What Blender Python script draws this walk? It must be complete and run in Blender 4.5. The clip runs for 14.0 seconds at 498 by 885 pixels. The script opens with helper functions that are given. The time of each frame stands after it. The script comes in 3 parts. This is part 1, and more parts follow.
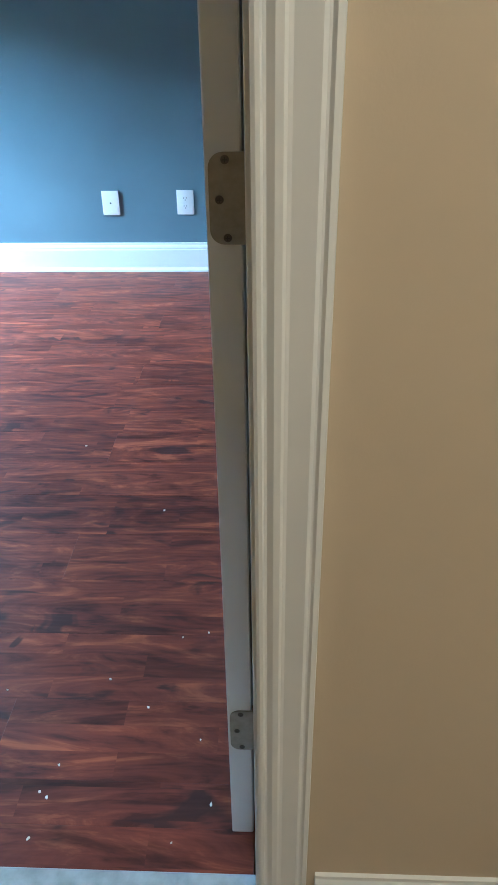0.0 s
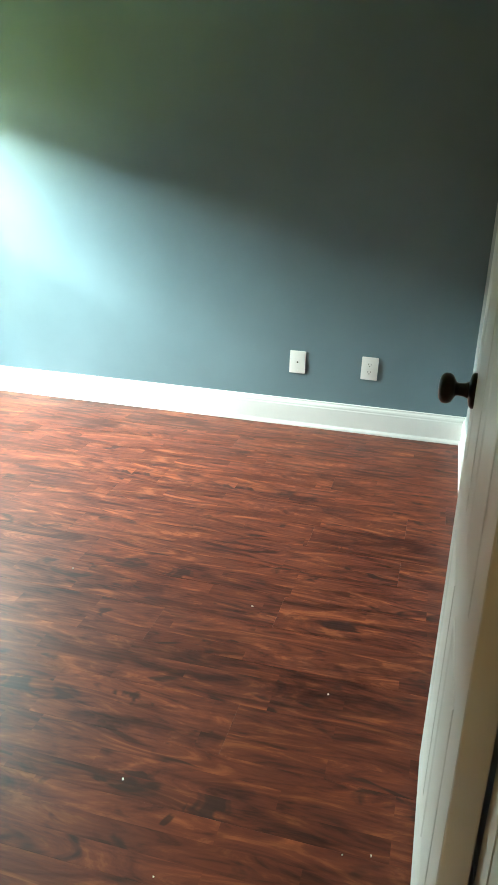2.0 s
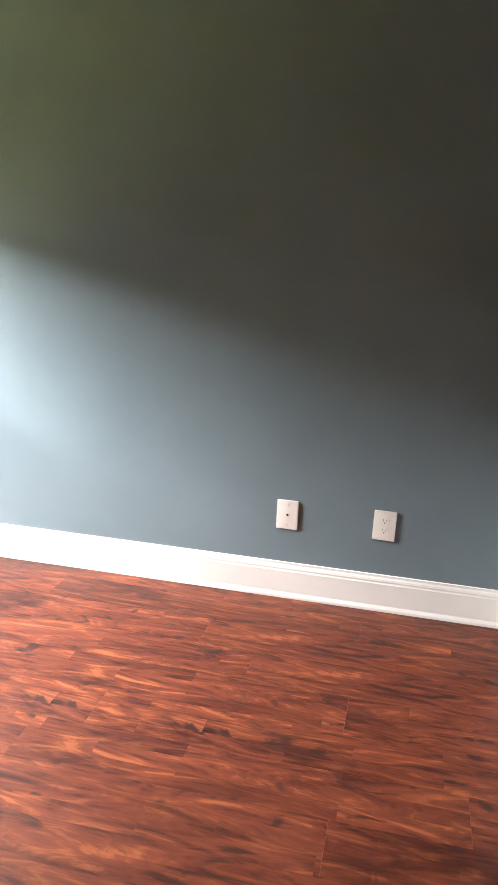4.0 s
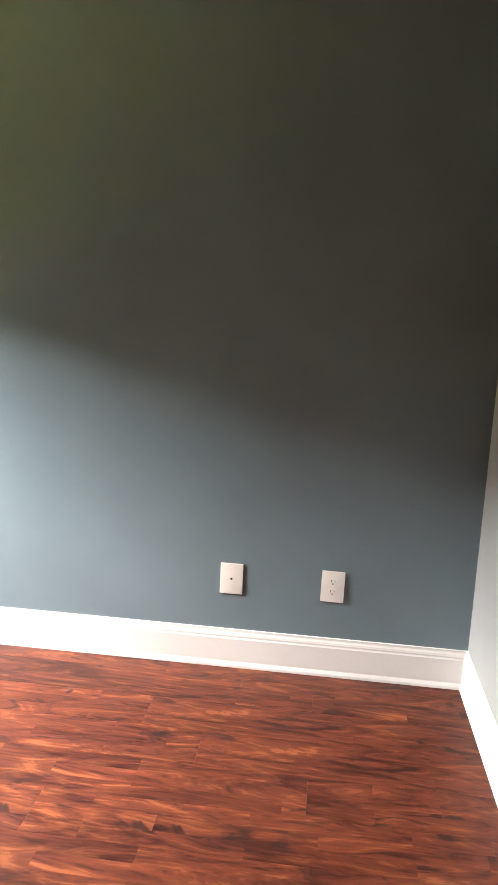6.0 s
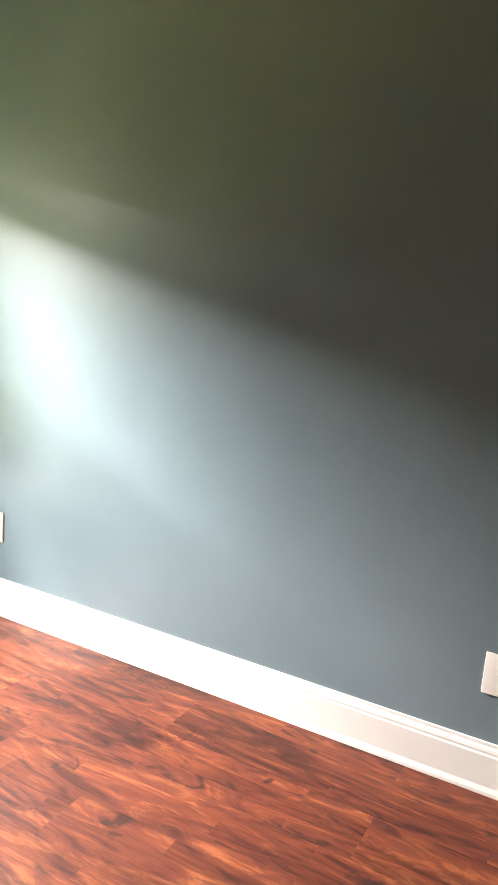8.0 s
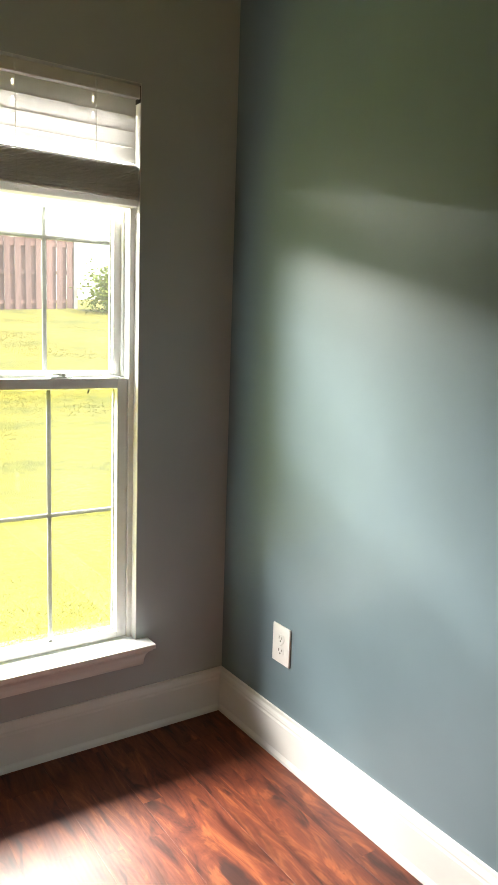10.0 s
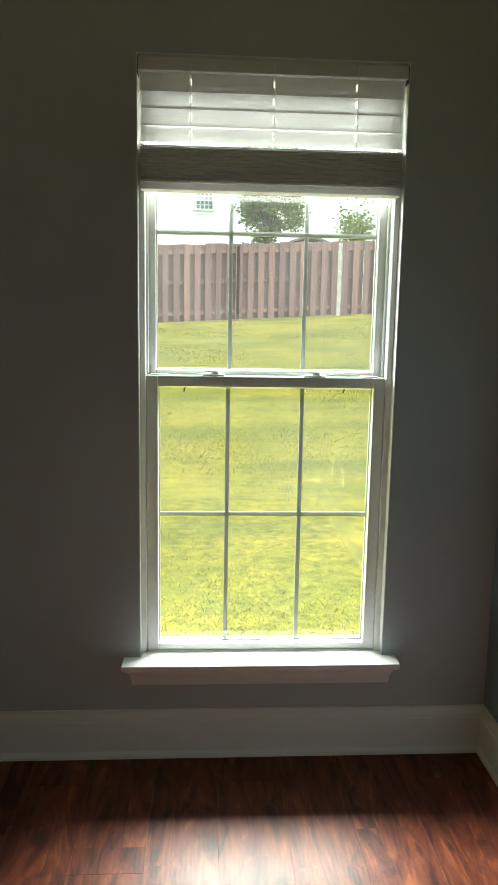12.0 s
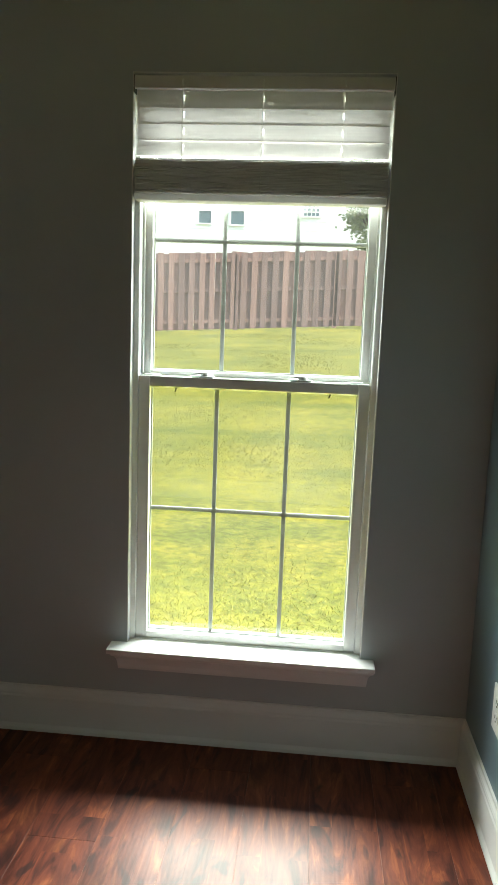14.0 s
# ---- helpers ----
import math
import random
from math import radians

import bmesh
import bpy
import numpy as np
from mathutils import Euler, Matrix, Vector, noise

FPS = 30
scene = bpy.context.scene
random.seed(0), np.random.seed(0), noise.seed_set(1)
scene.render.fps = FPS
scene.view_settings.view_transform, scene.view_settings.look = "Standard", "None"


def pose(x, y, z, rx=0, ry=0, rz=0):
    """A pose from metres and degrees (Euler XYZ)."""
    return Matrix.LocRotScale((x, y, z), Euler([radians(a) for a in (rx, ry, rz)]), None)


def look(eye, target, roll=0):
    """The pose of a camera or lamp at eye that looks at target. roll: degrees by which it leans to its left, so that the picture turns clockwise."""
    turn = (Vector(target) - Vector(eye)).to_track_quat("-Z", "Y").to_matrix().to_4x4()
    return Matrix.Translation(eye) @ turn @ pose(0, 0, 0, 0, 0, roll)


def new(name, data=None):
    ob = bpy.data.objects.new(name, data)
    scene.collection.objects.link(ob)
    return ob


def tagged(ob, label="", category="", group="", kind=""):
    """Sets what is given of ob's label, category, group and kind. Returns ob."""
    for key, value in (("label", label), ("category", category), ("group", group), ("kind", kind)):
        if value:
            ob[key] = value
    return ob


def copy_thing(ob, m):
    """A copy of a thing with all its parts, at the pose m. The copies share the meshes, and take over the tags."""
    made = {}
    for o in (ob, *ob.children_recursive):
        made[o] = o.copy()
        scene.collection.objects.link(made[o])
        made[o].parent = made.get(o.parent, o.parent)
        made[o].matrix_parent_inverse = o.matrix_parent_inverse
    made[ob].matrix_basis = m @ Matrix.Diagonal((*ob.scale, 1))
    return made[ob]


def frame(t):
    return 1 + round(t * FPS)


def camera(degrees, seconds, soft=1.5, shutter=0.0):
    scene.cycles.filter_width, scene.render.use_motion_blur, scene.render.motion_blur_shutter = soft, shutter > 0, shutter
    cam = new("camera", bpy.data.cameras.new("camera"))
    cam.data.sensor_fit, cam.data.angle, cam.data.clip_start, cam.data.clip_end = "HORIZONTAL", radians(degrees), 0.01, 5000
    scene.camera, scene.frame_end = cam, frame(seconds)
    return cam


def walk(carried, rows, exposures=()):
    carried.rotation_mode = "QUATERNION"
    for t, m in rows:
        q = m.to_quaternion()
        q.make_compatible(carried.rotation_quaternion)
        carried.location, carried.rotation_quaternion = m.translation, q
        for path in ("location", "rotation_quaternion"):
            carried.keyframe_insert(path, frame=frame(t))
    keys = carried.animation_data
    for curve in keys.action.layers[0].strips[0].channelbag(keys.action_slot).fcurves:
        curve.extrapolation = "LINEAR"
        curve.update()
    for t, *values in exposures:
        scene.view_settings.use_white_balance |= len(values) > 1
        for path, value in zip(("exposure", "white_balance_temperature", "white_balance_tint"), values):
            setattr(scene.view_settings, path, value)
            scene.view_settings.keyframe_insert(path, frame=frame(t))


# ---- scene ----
cam = camera(37.5, 14.0, soft=1.6)
PATH = [
    (0, (3.102, -3.759, 1.191), (3.022, -2.042, 0.168), -0.9),
    (0.5, (3.046, -3.778, 1.241), (2.725, -2.008, 0.367), -2.7),
    (1, (2.98, -3.815, 1.267), (2.476, -2.035, 0.506), -0.9),
    (1.5, (2.992, -3.787, 1.273), (2.489, -1.989, 0.554), 0.8),
    (2, (2.958, -3.713, 1.272), (2.49, -1.895, 0.582), 2.2),
    (2.5, (2.861, -3.46, 1.274), (2.497, -1.605, 0.621), 3.1),
    (3, (2.787, -3.27, 1.296), (2.557, -1.386, 0.665), 2.9),
    (3.5, (2.738, -3.0, 1.254), (2.419, -1.099, 0.72), 2.8),
    (4, (2.669, -2.698, 1.334), (2.257, -0.806, 0.835), 2.7),
    (4.2, (2.684, -2.668, 1.369), (2.296, -0.773, 0.858), 2.6),
    (6.3, (2.561, -2.551, 1.332), (2.355, -0.592, 0.987), 2.8),
    (6.5, (2.571, -2.487, 1.319), (2.229, -0.547, 0.973), 2.7),
    (7, (2.539, -2.296, 1.313), (1.982, -0.407, 0.962), 3.8),
    (7.2, (2.532, -2.237, 1.303), (1.914, -0.368, 0.949), 4.1),
    (9.3, (2.226, -1.476, 1.272), (0.811, -0.115, 0.889), 3.4),
    (9.5, (2.166, -1.412, 1.265), (0.693, -0.112, 0.893), 3.2),
    (10, (2.01, -1.268, 1.286), (0.369, -0.165, 0.986), 1.9),
    (10.5, (1.921, -1.1, 1.28), (0.093, -0.332, 1.013), 1.5),
    (11, (1.924, -0.904, 1.283), (-0.006, -0.455, 1.011), 1.8),
    (11.5, (1.954, -0.866, 1.281), (-0.004, -0.583, 0.987), 1.0),
    (12, (2.035, -0.855, 1.283), (0.064, -0.735, 0.962), 1.0),
    (12.5, (2.128, -0.801, 1.284), (0.157, -0.826, 0.946), 1.4),
    (13, (2.14, -0.691, 1.284), (0.168, -0.796, 0.966), 1.8),
    (13.5, (2.112, -0.561, 1.278), (0.141, -0.704, 0.972), 2.5),
    (14, (2.104, -0.503, 1.287), (0.136, -0.672, 0.976), 2.1),
]
EXPOSURES = [
    (0.0, 4.4, 4000, -4),
    (0.6, 4.45, 3900, -12),
    (1.2, 4.2, 5200, -18),
    (2.0, 4.2, 5800, -14),
    (3.0, 4.25, 6100, -2),
    (4.0, 4.2, 6750, 17),
    (7.2, 4.2, 6950, 16),
    (9.3, 3.15, 7050, 14),
    (10.3, 3.0, 6800, 6),
    (11.0, 2.4, 6400, -3),
    (14.0, 2.4, 6400, -3),
]
walk(cam, [(t, look(eye, target, roll)) for t, eye, target, roll in PATH], EXPOSURES)

# ---- light ----
SUN_EL, SUN_AZ = radians(58), radians(65)  # azimuth from +x towards +y
world = bpy.data.worlds.new("sky")
world.use_nodes = True
scene.world = world
wn = world.node_tree
sky = wn.nodes.new("ShaderNodeTexSky")
sky.sky_type = "NISHITA"
sky.sun_disc = False
sky.sun_elevation = SUN_EL
sky.sun_rotation = radians(90) - SUN_AZ
sky.air_density, sky.dust_density, sky.ozone_density = 1.0, 4.0, 1.0
wn.links.new(sky.outputs[0], wn.nodes["Background"].inputs[0])
wn.nodes["Background"].inputs[1].default_value = 0.15

sun = new("sun", bpy.data.lights.new("sun", "SUN"))
sun.data.energy, sun.data.angle, sun.data.color = 1.5, radians(10), (1.0, 0.96, 0.9)
sun_dir = Vector((math.cos(SUN_EL) * math.cos(SUN_AZ), math.cos(SUN_EL) * math.sin(SUN_AZ), math.sin(SUN_EL)))
sun.matrix_world = look(sun_dir * 50, (0, 0, 0))

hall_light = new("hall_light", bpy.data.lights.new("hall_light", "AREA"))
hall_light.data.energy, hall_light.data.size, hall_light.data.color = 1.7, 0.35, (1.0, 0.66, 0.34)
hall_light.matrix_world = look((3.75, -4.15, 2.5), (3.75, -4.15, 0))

# added lamp, unseen behind the blind, boosting the sky's light let in under it
sky_fill = new("sky_fill", bpy.data.lights.new("sky_fill", "AREA"))
sky_fill.data.shape, sky_fill.data.size, sky_fill.data.size_y = "RECTANGLE", 6.0, 1.3
sky_fill.data.energy, sky_fill.data.color = 285.0, (1.0, 0.985, 0.94)
sky_fill.matrix_world = look((-2.4, -1.1, 2.90), (0.0, -1.1, 2.10))
sky_fill.data.spread = radians(125)

# added lamp hidden below the sill, imitating lawn bounce up through the opening
lawn_fill = new("lawn_fill", bpy.data.lights.new("lawn_fill", "AREA"))
lawn_fill.data.shape, lawn_fill.data.size, lawn_fill.data.size_y = "RECTANGLE", 0.9, 0.16
lawn_fill.data.energy, lawn_fill.data.color = 4.8, (1.0, 0.91, 0.10)
lawn_fill.matrix_world = look((-0.30, -0.68, 0.115), (0.0, -0.68, 0.415))


# ---- materials ----
def nodes_of(name):
    m = bpy.data.materials.new(name)
    m.use_nodes = True
    t = m.node_tree
    return m, t, t.nodes["Principled BSDF"]


def nd(t, kind, **values):
    n = t.nodes.new("ShaderNode" + kind)
    for k, v in values.items():
        n.inputs[k].default_value = v
    return n


def coords(t, scale=(1, 1, 1), rand=0.0, what="Object"):
    """Object or generated coordinates, scaled, shifted by the object's own random number."""
    c = nd(t, "TexCoord")
    m = nd(t, "Mapping")
    m.inputs["Scale"].default_value = scale
    t.links.new(c.outputs[what], m.inputs["Vector"])
    if rand:
        info = nd(t, "ObjectInfo")
        mul = t.nodes.new("ShaderNodeMath")
        mul.operation = "MULTIPLY"
        mul.inputs[1].default_value = rand
        t.links.new(info.outputs["Random"], mul.inputs[0])
        t.links.new(mul.outputs[0], m.inputs["Location"])
    return m.outputs[0]


def noise_tex(t, vec, scale, detail=4.0, rough=0.55, dist=0.0):
    n = nd(t, "TexNoise", Scale=scale, Detail=detail, Roughness=rough, Distortion=dist)
    t.links.new(vec, n.inputs["Vector"])
    return n.outputs["Fac"]


def ramp(t, fac, stops):
    r = nd(t, "ValToRGB")
    e = r.color_ramp.elements
    while len(e) < len(stops):
        e.new(0.5)
    for el, (pos, col) in zip(e, stops):
        el.position = pos
        el.color = (*col, 1) if len(col) == 3 else col
    t.links.new(fac, r.inputs["Fac"])
    return r.outputs["Color"]


def mix(t, fac, a, b, mode="MIX"):
    n = t.nodes.new("ShaderNodeMix")
    n.data_type, n.blend_type = "RGBA", mode
    for key, v in ((0, fac), (6, a), (7, b)):
        if hasattr(v, "is_linked"):
            t.links.new(v, n.inputs[key])
        elif key == 0:
            n.inputs[key].default_value = v
        else:
            n.inputs[key].default_value = (*v, 1)
    return n.outputs[2]


def bump(t, bsdf, height, strength, dist=0.002):
    b = nd(t, "Bump", Strength=strength, Distance=dist)
    t.links.new(height, b.inputs["Height"])
    t.links.new(b.outputs[0], bsdf.inputs["Normal"])


def grey_ramp(t, fac, lo, hi, a=0.3, b=0.7):
    return ramp(t, fac, [(a, (lo, lo, lo)), (b, (hi, hi, hi))])


def paint(name, col, rough=0.5, stipple=0.15, var=0.06, stip_scale=260.0):
    """Rolled or brushed paint: faint large patches, fine stipple."""
    m, t, b = nodes_of(name)
    v = coords(t)
    big = noise_tex(t, v, 1.7, 5.0)
    lo, hi = tuple(c * (1 - var) for c in col), tuple(min(1, c * (1 + var)) for c in col)
    t.links.new(ramp(t, big, [(0.3, lo), (0.7, hi)]), b.inputs["Base Color"])
    b.inputs["Roughness"].default_value = rough
    bump(t, b, noise_tex(t, v, stip_scale, 2.0), stipple, 0.0008)
    return m


def plain(name, col, rough=0.4, metal=0.0, var=0.1, scale=40.0, bmp=0.05):
    m, t, b = nodes_of(name)
    v = coords(t, rand=7.0)
    n = noise_tex(t, v, scale)
    lo, hi = tuple(c * (1 - var) for c in col), tuple(min(1, c * (1 + var)) for c in col)
    t.links.new(ramp(t, n, [(0.3, lo), (0.7, hi)]), b.inputs["Base Color"])
    b.inputs["Roughness"].default_value = rough
    b.inputs["Metallic"].default_value = metal
    bump(t, b, n, bmp, 0.001)
    return m


BLUE = paint("slate_blue_wall_paint", (0.146, 0.206, 0.242), 0.36, 0.12, 0.09)
GREY = paint("grey_wall_paint", (0.39, 0.42, 0.435), 0.5, 0.2)
BEIGE = paint("beige_wall_paint", (0.50, 0.42, 0.30), 0.55, 0.2)
CEIL = paint("ceiling_paint", (0.56, 0.545, 0.48), 0.7, 0.3)
TRIM = plain("white_trim_paint", (0.70, 0.70, 0.695), 0.34, 0, 0.02, 5.0, 0.01)
DOORW = plain("white_door_paint", (0.74, 0.74, 0.71), 0.36, 0, 0.03, 6.0, 0.01)
VINYL = plain("white_vinyl", (0.74, 0.75, 0.74), 0.35, 0, 0.03, 30, 0.02)
PLATE = plain("white_plastic_plate", (0.76, 0.75, 0.73), 0.3, 0, 0.02, 30, 0.02)
SLOT = plain("dark_slot", (0.02, 0.02, 0.02), 0.6)


def slat_mat():
    """Off-white faux wood that lets a little light through."""
    m = plain("white_blind_slat", (0.74, 0.73, 0.70), 0.4, 0, 0.04, 14, 0.03)
    t = m.node_tree
    tr = t.nodes.new("ShaderNodeBsdfTranslucent")
    tr.inputs[0].default_value = (0.68, 0.675, 0.68, 1)
    mx = t.nodes.new("ShaderNodeMixShader")
    mx.inputs[0].default_value = 0.24
    t.links.new(t.nodes["Principled BSDF"].outputs[0], mx.inputs[1])
    t.links.new(tr.outputs[0], mx.inputs[2])
    t.links.new(mx.outputs[0], t.nodes["Material Output"].inputs["Surface"])
    return m


SLAT = slat_mat()
CORD = plain("white_cord", (0.7, 0.69, 0.64), 0.7)
BRONZE = plain("dark_bronze", (0.018, 0.015, 0.013), 0.28, 0.7, 0.3, 60, 0.1)
HINGE = plain("satin_nickel", (0.30, 0.28, 0.24), 0.42, 0.9, 0.12, 90, 0.08)
SCREW = plain("dark_screw", (0.10, 0.09, 0.08), 0.4, 0.9)
FLAKE = plain("paint_flake", (0.8, 0.79, 0.74), 0.6)
STRIP = plain("grey_threshold", (0.42, 0.45, 0.47), 0.35, 0.3, 0.2, 30, 0.2)
HALLFLOOR = plain("hall_floor", (0.30, 0.25, 0.19), 0.7, 0, 0.2, 20, 0.2)
SUBFLOOR = plain("subfloor", (0.06, 0.03, 0.02), 0.8)


def glass_mat():
    m, t, b = nodes_of("window_glass")
    out = t.nodes["Material Output"]
    tr = nd(t, "BsdfTransparent")
    tr.inputs[0].default_value = (0.80, 0.82, 0.80, 1)
    gl = nd(t, "BsdfGlossy", Roughness=0.01)
    mx = t.nodes.new("ShaderNodeMixShader")
    mx.inputs[0].default_value = 0.05
    t.links.new(tr.outputs[0], mx.inputs[1])
    t.links.new(gl.outputs[0], mx.inputs[2])
    # a thin translucent veil mixed in, imitating the pale haze over the view
    veil = nd(t, "BsdfTranslucent")
    veil.inputs[0].default_value = (0.9, 0.9, 0.88, 1)
    film = t.nodes.new("ShaderNodeMixShader")
    t.links.new(grey_ramp(t, noise_tex(t, coords(t), 2.5, 4.0), 0.002, 0.007), film.inputs[0])
    t.links.new(mx.outputs[0], film.inputs[1])
    t.links.new(veil.outputs[0], film.inputs[2])
    t.links.new(film.outputs[0], out.inputs["Surface"])
    return m


GLASS = glass_mat()


def vec_math(t, op, a, b):
    n = t.nodes.new("ShaderNodeVectorMath")
    n.operation = op
    for k, v in enumerate((a, b)):
        if hasattr(v, "is_linked"):
            t.links.new(v, n.inputs[k])
        else:
            n.inputs[k].default_value = v
    return n.outputs[0]


def wood_floor():
    """Printed acacia-look plank: three strips of short blocks, each with its own grain, dark heartwood and knots, embossed pores."""
    m, t, b = nodes_of("red_brown_plank")
    pos = nd(t, "TexCoord").outputs["Object"]
    info = nd(t, "ObjectInfo")
    shift = vec_math(t, "MULTIPLY", info.outputs["Random"], (37.0, 0.0, 0.0))
    v = vec_math(t, "ADD", vec_math(t, "ADD", pos, shift), (0.0, 0.5634, 0.0))
    blocks = nd(t, "TexBrick", Scale=1.0)
    blocks.inputs["Color1"].default_value = (0, 0, 0, 1)
    blocks.inputs["Color2"].default_value = (1, 1, 1, 1)
    blocks.inputs["Mortar Size"].default_value = 0.0
    blocks.inputs["Brick Width"].default_value = 0.43
    blocks.inputs["Row Height"].default_value = 0.0593
    blocks.offset, blocks.offset_frequency = 0.43, 2
    t.links.new(v, blocks.inputs["Vector"])
    own = blocks.outputs["Color"]
    # the grain jumps a little from block to block
    g = vec_math(t, "ADD", v, vec_math(t, "MULTIPLY", own, (0.2, 0.012, 0.10)))

    def grain(sx, sy, scale, detail, rough, dist):
        return noise_tex(t, vec_math(t, "MULTIPLY", g, (sx, sy, 1.0)), scale, detail, rough, dist)

    streak = grain(1.9, 9.0, 1.5, 6.0, 0.62, 2.2)
    wide = grain(1.1, 4.6, 1.5, 4.0, 0.55, 1.8)
    fine = grain(9.0, 150.0, 1.0, 4.0, 0.6, 0.8)
    base = ramp(t, streak, [(0.34, (0.052, 0.0142, 0.0100)), (0.45, (0.108, 0.0275, 0.0160)), (0.55, (0.142, 0.0370, 0.0190)), (0.66, (0.238, 0.075, 0.031))])
    tone = ramp(t, wide, [(0.36, (0.52, 0.49, 0.53)), (0.46, (0.94, 0.93, 0.95)), (0.64, (1.22, 1.2, 1.12))])
    c = mix(t, 1.0, base, tone, "MULTIPLY")
    c = mix(t, 0.5, c, ramp(t, own, [(0.0, (0.42, 0.38, 0.42)), (0.10, (0.52, 0.48, 0.52)), (0.16, (0.90, 0.90, 0.90)), (0.8, (1.0, 1.0, 1.0)), (1.0, (1.16, 1.15, 1.1))]), "MULTIPLY")
    c = mix(t, 0.2, c, ramp(t, fine, [(0.34, (0.45, 0.42, 0.42)), (0.58, (1.12, 1.12, 1.12))]), "MULTIPLY")
    knot = noise_tex(t, vec_math(t, "MULTIPLY", g, (5.5, 13.0, 1.0)), 1.0, 3.0, 0.5, 1.0)
    c = mix(t, ramp(t, knot, [(0.60, (0, 0, 0)), (0.68, (0.82, 0.82, 0.82))]), c, (0.026, 0.0115, 0.0105))
    t.links.new(c, b.inputs["Base Color"])
    rough = grey_ramp(t, noise_tex(t, pos, 3.0, 5.0), 0.40, 0.49)
    t.links.new(rough, b.inputs["Roughness"])
    b.inputs["Specular IOR Level"].default_value = 0.24
    b.inputs["Coat Weight"].default_value = 0.03
    b.inputs["Coat Roughness"].default_value = 0.35
    # embossed cathedral figure under the fine pores
    ring = nd(t, "TexWave", Scale=26.0, Distortion=5.0, Detail=3.0)
    ring.inputs["Detail Scale"].default_value = 0.6
    ring.bands_direction = "Y"
    t.links.new(vec_math(t, "MULTIPLY", g, (0.35, 1.0, 1.0)), ring.inputs["Vector"])
    bump(t, b, mix(t, 0.4, fine, ring.outputs["Fac"]), 0.2, 0.001)
    return m


PLANK = wood_floor()


def grass_mats():
    m, t, b = nodes_of("lawn_soil")
    v = coords(t)
    a = noise_tex(t, v, 1.1, 6.0, 0.65)
    f = noise_tex(t, coords(t, (1.6, 1.0, 1)), 14.0, 8.0, 0.8)
    c = ramp(t, a, [(0.3, (0.100, 0.106, 0.008)), (0.5, (0.155, 0.143, 0.010)), (0.7, (0.222, 0.182, 0.018))])
    bands = noise_tex(t, coords(t, (2.6, 0.45, 1)), 1.3, 4.0, 0.6)
    c = mix(t, 0.9, c, ramp(t, bands, [(0.34, (0.72, 0.80, 0.7)), (0.5, (1.0, 1.0, 1.0)), (0.66, (1.28, 1.2, 1.3))]), "MULTIPLY")
    c = mix(t, 0.8, c, ramp(t, f, [(0.40, (0.40, 0.46, 0.4)), (0.60, (1.35, 1.3, 1.25))]), "MULTIPLY")
    t.links.new(c, b.inputs["Base Color"])
    b.inputs["Roughness"].default_value = 0.9
    bump(t, b, f, 0.3, 0.012)
    m2, t2, b2 = nodes_of("grass_blade")
    g = nd(t2, "NewGeometry")
    c2 = ramp(t2, g.outputs["Random Per Island"], [(0.0, (0.105, 0.112, 0.01)), (0.5, (0.18, 0.172, 0.014)), (0.85, (0.25, 0.22, 0.022)), (1.0, (0.34, 0.28, 0.07))])
    t2.links.new(c2, b2.inputs["Base Color"])
    b2.inputs["Roughness"].default_value = 0.6
    return m, m2


LAWN, BLADE = grass_mats()


def fence_mat():
    m, t, b = nodes_of("red_brown_stained_board")
    v = coords(t, (1, 14, 1.4), 31.0)
    g = noise_tex(t, v, 2.4, 5.0, 0.65)
    info = nd(t, "ObjectInfo")
    tone = ramp(t, info.outputs["Random"], [(0.0, (0.75, 0.75, 0.78)), (0.6, (1, 1, 1)), (1.0, (1.22, 1.16, 1.12))])
    c = mix(t, 1.0, ramp(t, g, [(0.25, (0.160, 0.095, 0.090)), (0.6, (0.250, 0.150, 0.140)), (0.85, (0.32, 0.22, 0.205))]), tone, "MULTIPLY")
    t.links.new(c, b.inputs["Base Color"])
    b.inputs["Roughness"].default_value = 0.85
    bump(t, b, g, 0.4, 0.004)
    return m


FENCE = fence_mat()
WEATHERED = plain("weathered_post", (0.42, 0.39, 0.36), 0.85, 0, 0.2, 9, 0.3)
SIDING = plain("white_lap_siding", (0.84, 0.84, 0.83), 0.6, 0, 0.04, 3, 0.1)
ROOF = plain("grey_shingle", (0.16, 0.15, 0.145), 0.9, 0, 0.3, 9, 0.4)
FARGLASS = plain("far_window_glass", (0.10, 0.14, 0.17), 0.15, 0, 0.1, 3, 0.0)
BARK = plain("bark", (0.12, 0.085, 0.06), 0.9, 0, 0.3, 14, 0.6)


def leaf_mat(name, a, b_, c_):
    m, t, b = nodes_of(name)
    g = nd(t, "NewGeometry")
    t.links.new(ramp(t, g.outputs["Random Per Island"], [(0.0, a), (0.6, b_), (1.0, c_)]), b.inputs["Base Color"])
    b.inputs["Roughness"].default_value = 0.55
    return m


LEAF = leaf_mat("tree_leaf", (0.12, 0.16, 0.07), (0.20, 0.25, 0.11), (0.31, 0.35, 0.18))
LEAF2 = leaf_mat("young_leaf", (0.16, 0.21, 0.04), (0.22, 0.28, 0.05), (0.3, 0.34, 0.09))


# ---- builders ----
def link_mesh(name, bm, mat, parent=None, label=""):
    me = bpy.data.meshes.new(name)
    bm.to_mesh(me)
    bm.free()
    me.materials.append(mat)
    ob = new(name, me)
    if parent is not None:
        ob.parent = parent
    if label:
        ob["label"] = label
    return ob


def part(name, bm, mat, parent, label=""):
    return link_mesh(name, bm, mat, parent, label)


